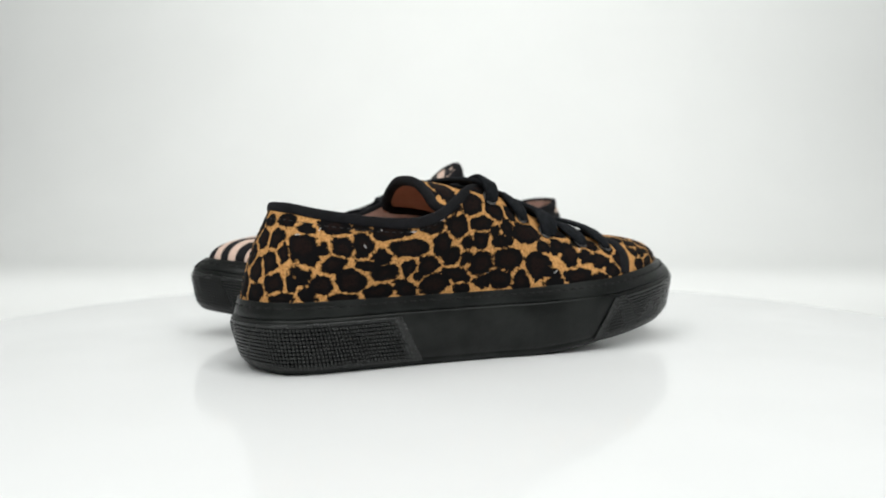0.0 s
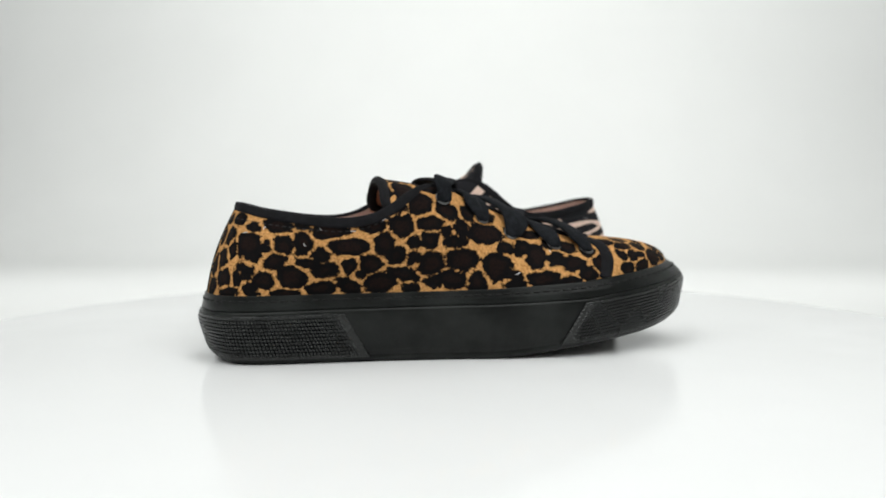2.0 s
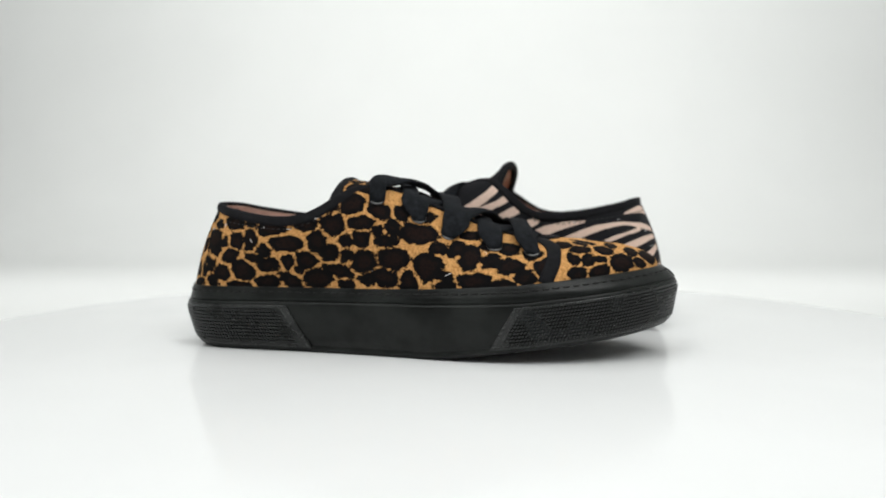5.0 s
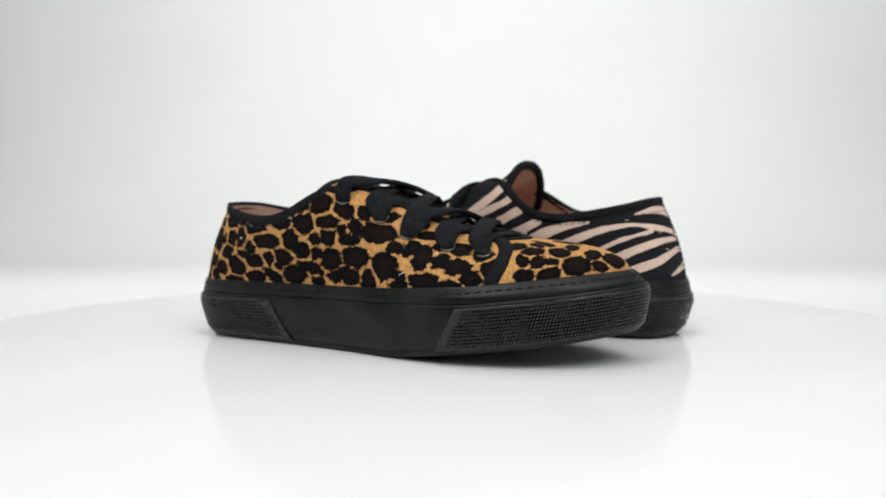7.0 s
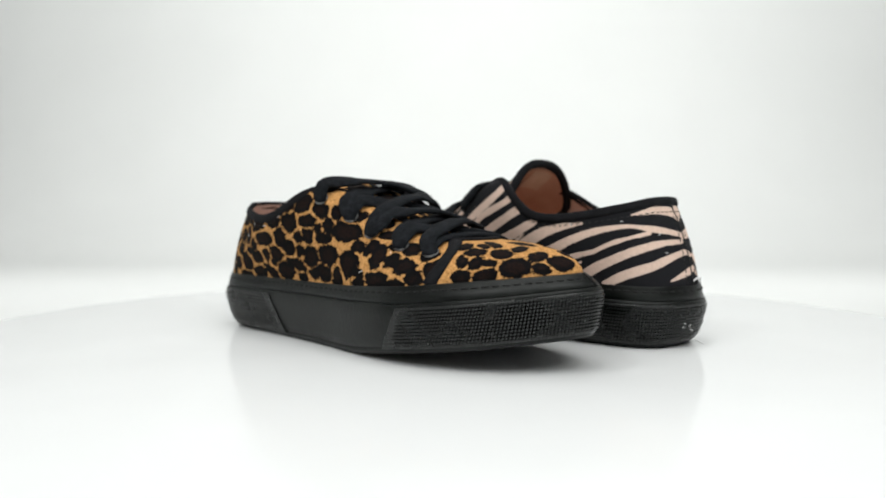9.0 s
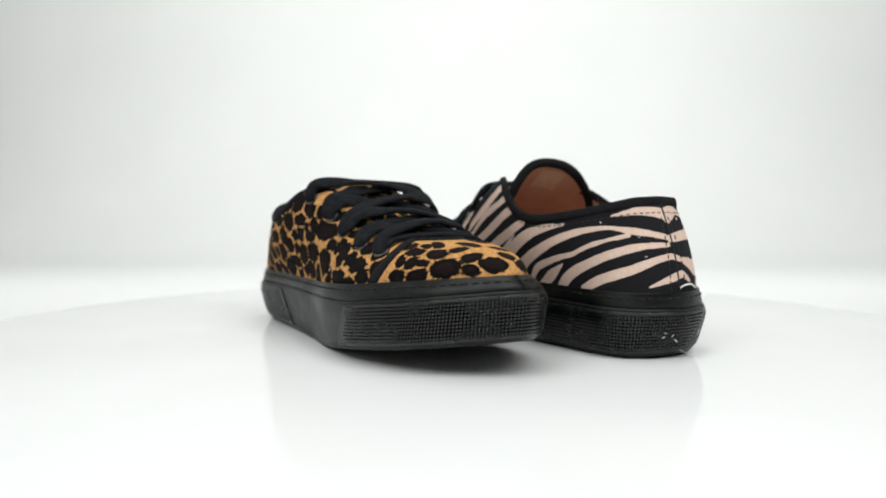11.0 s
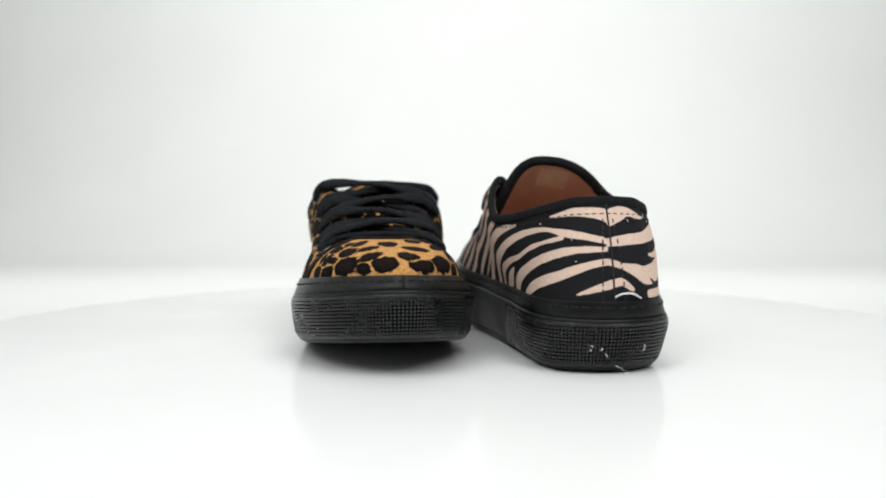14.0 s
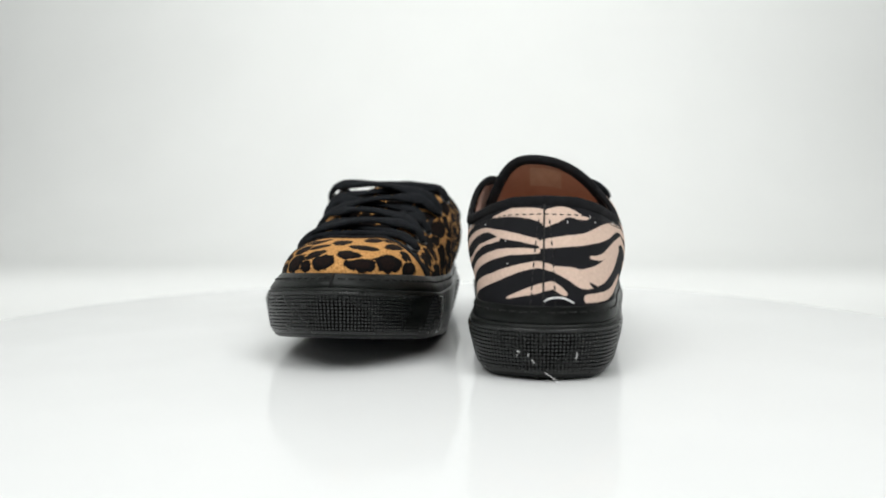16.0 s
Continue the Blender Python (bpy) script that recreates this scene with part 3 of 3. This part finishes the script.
    tag = [[np.array(tongue_row(k, .0040)[j]) for j in range(21, 37, 3)] for k in range(63, 74, 2)]
    mesh_part("size_tag", *loft(tag, False), TAG, mesh, "pale woven size tag")

    # eyelets and laces
    eyes = [(.1235, .70), (.1425, .62), (.1625, .56), (.1840, .54), (.2060, .54)]
    for k, (x, v) in enumerate(eyes):
        for side in (-1, 1):
            p, n = upper_near(x + .002, side, v)
            t = np.cross(n, [1, 0, 0])
            t /= np.linalg.norm(t)
            s = np.cross(t, n)
            circle = [p + n * .0005 + (t * math.cos(a) + s * math.sin(a)) * .0037 for a in np.linspace(0, 2 * math.pi, 20, endpoint=False)]
            # no opening is cut: a black disc gives the shade inside the eyelet
            dark_disc = [p + n * .0003] + [p + n * .0003 + (t * math.cos(a) + s * math.sin(a)) * .0040 for a in np.linspace(0, 2 * math.pi, 20, endpoint=False)]
            if flare and k == 0:
                continue
            mesh_part("eyelet_dark_disc", dark_disc, [(0, 1 + a, 1 + (a + 1) % 20) for a in range(20)], TAPE, shoe, "black disc standing in for the shade inside the eyelet")
            mesh_part("eyelet", *tube(circle, .0012, .0010, [n], 8, True), STEEL, shoe, "dull grey metal eyelet")

    def strand(k, m, lift, width, bend):
        """A lace from the right eyelet k over the tongue to the left eyelet m."""
        pts, ups = [], []
        lean = (eyes[m][0] - eyes[k][0]) * .22
        for side, q in ((-1, k), (1, m)):
            x, v = eyes[q]
            leg = []
            for f in (0.0, 0.03, 0.35, 0.7):
                p, n = upper_near(x + .002 + lean * f * (1 if side < 0 else -1), side, v - .035 + (1.015 - v) * f)
                h = (-.003, .0014, .0022, .0020)[(0, .03, .35, .7).index(f)] + lift * min(f * 2, 1)
                leg.append((p + n * h, n))
            if side < 0:
                pts, ups = [a for a, _ in leg], [b for _, b in leg]
            else:
                right = leg[::-1]
        a, b = pts[-1], right[0][0]
        for u in (.25, .5, .75):
            q = a + (b - a) * u
            pts.append(q + np.array([bend * math.sin(math.pi * u), 0, (.0012 + lift) * math.sin(math.pi * u)]))
            ups.append(np.array([.12, 0, 1.0]))
        pts += [p for p, _ in right]
        ups += [n for _, n in right]
        path = spline(pts, 44)
        d = np.linspace(0, len(ups) - 1, 44)
        ups = [np.array([np.interp(t, range(len(ups)), [w[c] for w in ups]) for c in range(3)]) for t in d]
        ends = [width * (.66 + .34 * min(min(q, 43 - q) / 11, 1) ** .7) * (1 + .03 * math.sin(q * .9 + k * 2)) for q in range(44)]
        return tube(path, ends, .0030, ups, 10)

    strands = [(4, 4, .0, .0084, .0)]
    loose = 1.0 if flare == 0 else .35
    for k in (3, 2, 1, 0):
        low, high = ((k, k + 1), (k + 1, k)) if k % 2 else ((k + 1, k), (k, k + 1))
        if k == 0 and flare:
            high = low
        strands += [(*low, .0004 * loose, .0100, .0), (*high, .0026 * loose, .0108, .0008)]
    if flare == 0:
        strands.append((0, 0, .0012, .0086, -.001))
    for way in strands:
        mesh_part("lace", *strand(*way), LACE, shoe, "flat black cotton lace")
    return shoe


def smooth_open(pts, times):
    p = np.array(pts, float)
    for _ in range(times):
        q = p.copy()
        q[1:-1] = (p[:-2] + 2 * p[1:-1] + p[2:]) / 4
        p = q
    return p


# ---- setting: turntable and white backdrop ----
def disc(name, radius, top, thick, mat):
    prof = [(0, top), (radius - .003, top), (radius - .0008, top - .0008), (radius, top - .003), (radius, top - thick), (0, top - thick)]
    rings = [[np.array([r * math.cos(a), r * math.sin(a), z]) for a in np.linspace(0, 2 * math.pi, 128, endpoint=False)] for r, z in prof[1:-1]]
    v, f = loft(rings)
    f += [tuple(range(128)), tuple(range(3 * 128, 4 * 128))]
    ob = mesh_part(name, v, f, mat)
    for p in ob.data.polygons:
        p.use_smooth = len(p.vertices) == 4
    return ob


turntable = disc("turntable", 0.32, 0.0, 0.018, ACRYLIC)
tagged(turntable, "round glossy white acrylic turntable under the shoes", "turntable")


def sweep():
    """The white paper: a table top that curves up into a back wall."""
    prof = [(-2.0, 0.0), (0.72, 0.0)] + [(0.72 + .38 * math.sin(a), .38 - .38 * math.cos(a)) for a in np.linspace(0.1, math.pi / 2, 14)] + [(1.10, 1.9)]
    xs = (-1.6, 1.6)
    outer = [[np.array([x, y, z - .018]) for x in xs] for y, z in prof]
    v, f = loft(outer, False)
    ob = mesh_part("backdrop", v, f, PAPER)
    mod = ob.modifiers.new("thickness", "SOLIDIFY")
    mod.thickness, mod.offset = 0.004, -1
    return tagged(ob, "white seamless paper backdrop sweeping up behind the turntable", "backdrop", kind="structure")


sweep()


def slab(name, lo, hi, label):
    a, b = np.array(lo), np.array(hi)
    v = [np.array([(a, b)[i][0], (a, b)[j][1], (a, b)[k][2]]) for i in (0, 1) for j in (0, 1) for k in (0, 1)]
    f = [(0, 1, 3, 2), (4, 6, 7, 5), (0, 4, 5, 1), (2, 3, 7, 6), (0, 2, 6, 4), (1, 5, 7, 3)]
    return tagged(mesh_part(name, v, f, PAPER, flat=True), label, "wall", kind="structure")


# unseen white shell, added to close the set and bounce the lamps' light
slab("bounce_wall_left", (-1.66, -2.0, -.02), (-1.60, 1.1, 1.88), "unseen plain white side wall, added to bounce light")
slab("bounce_wall_right", (1.60, -2.0, -.02), (1.66, 1.1, 1.88), "unseen plain white side wall, added to bounce light")
slab("bounce_wall_front", (-1.66, -2.06, -.02), (1.66, -2.0, 1.88), "unseen plain white wall behind the camera, added to bounce light")
slab("ceiling", (-1.66, -2.06, 1.88), (1.66, 1.16, 1.94), "unseen plain white ceiling, added to bounce light")

leopard = build_sneaker(LEOPARD, leopard_print, "black and gold leopard print canvas", (.0965, .0958), "low black-soled sneaker in leopard print canvas on the turntable", 1, 0.0, (.0008, .0020), .25, -.001, -.0008, 0.0)
zebra = build_sneaker(ZEBRA, zebra_print, "cream and black zebra print canvas", (.1040, .1085), "low black-soled sneaker in zebra print canvas on the turntable", -1, 0.0062, (-.0040, .0008), -.36, .010, .0022, .0032)


def loose_thread(points, shoe, width=.0007):
    mesh_part("loose_thread", *tube(spline(points, 14), width, width, [np.array([-1.0, 0, .3])], 5), FLUFF, shoe, "white loose thread")


FOOT["side"] = -1
loose_thread([(.0050, -.001, .0362), (.0036, .003, .0388), (.0042, .009, .0390), (.0062, .014, .0366)], zebra, .0009)
for y, z, dy, dz in ((-.0100, .0138, -.0022, .0012), (-.0070, .0122, .0010, .0022), (-.0050, .0108, .0014, -.0016), (-.0120, .0120, .0008, .0010), (.0150, .0110, .0006, .0040)):
    x = .0012 + 14 * y * y
    loose_thread([(x + .0012, y, z), (x, y + dy * .5, z + dz * .5), (x + .0012, y + dy, z + dz)], zebra, .00045)
loose_thread([(.0045, .001, .0045), (.0030, .004, .0030), (.0005, .008, .0006)], zebra, .0003)
rng = random.Random(3)
FOOT["topline"] = make_topline(.0062, (-.0040, .0008), .0022)
for x, side, v in ((.022, 1, .80), (.024, 1, .74), (.018, 1, .84), (.008, -1, .60), (.005, 1, .78), (.006, -1, .40), (.030, -1, .80), (.045, 1, .86), (.060, -1, .85)):
    p, n = upper_near(x, side, v)
    d = np.array([rng.uniform(-1, 1), 0, rng.uniform(-.8, .8)]) * .0015
    loose_thread([p - d, p + n * .0006, p + d], zebra, .00032)
FOOT["side"] = 1
rng = random.Random(7)
for x, side, v in ((.030, -1, .80), (.052, -1, .66), (.060, -1, .86), (.078, -1, .84), (.020, -1, .72), (.160, -1, .12), (.185, -1, .40), (.095, -1, .86), (.215, 1, .3), (.120, -1, .1)):
    FOOT["topline"] = make_topline(0.0, (.0008, .0020), -.0008)
    p, n = upper_near(x, side, v)
    d = np.array([rng.uniform(-1, 1), 0, rng.uniform(-.6, .6)]) * .0016
    loose_thread([p - d, p + n * .0006, p + d], leopard, .00035)


def motions():
    steps = [k * 0.5 for k in range(33)]
    spin = lambda t: Matrix.Rotation(radians(turn(t)), 4, "Z")
    walk(turntable, [(t, spin(t)) for t in steps])
    walk(leopard, [(t, spin(t) @ pose(-.1472, -.0496, 0, 0, 0, 1.48)) for t in steps])
    walk(zebra, [(t, spin(t) @ pose(.1344, .0625, 0, 0, 0, 181.35)) for t in steps])


motions()
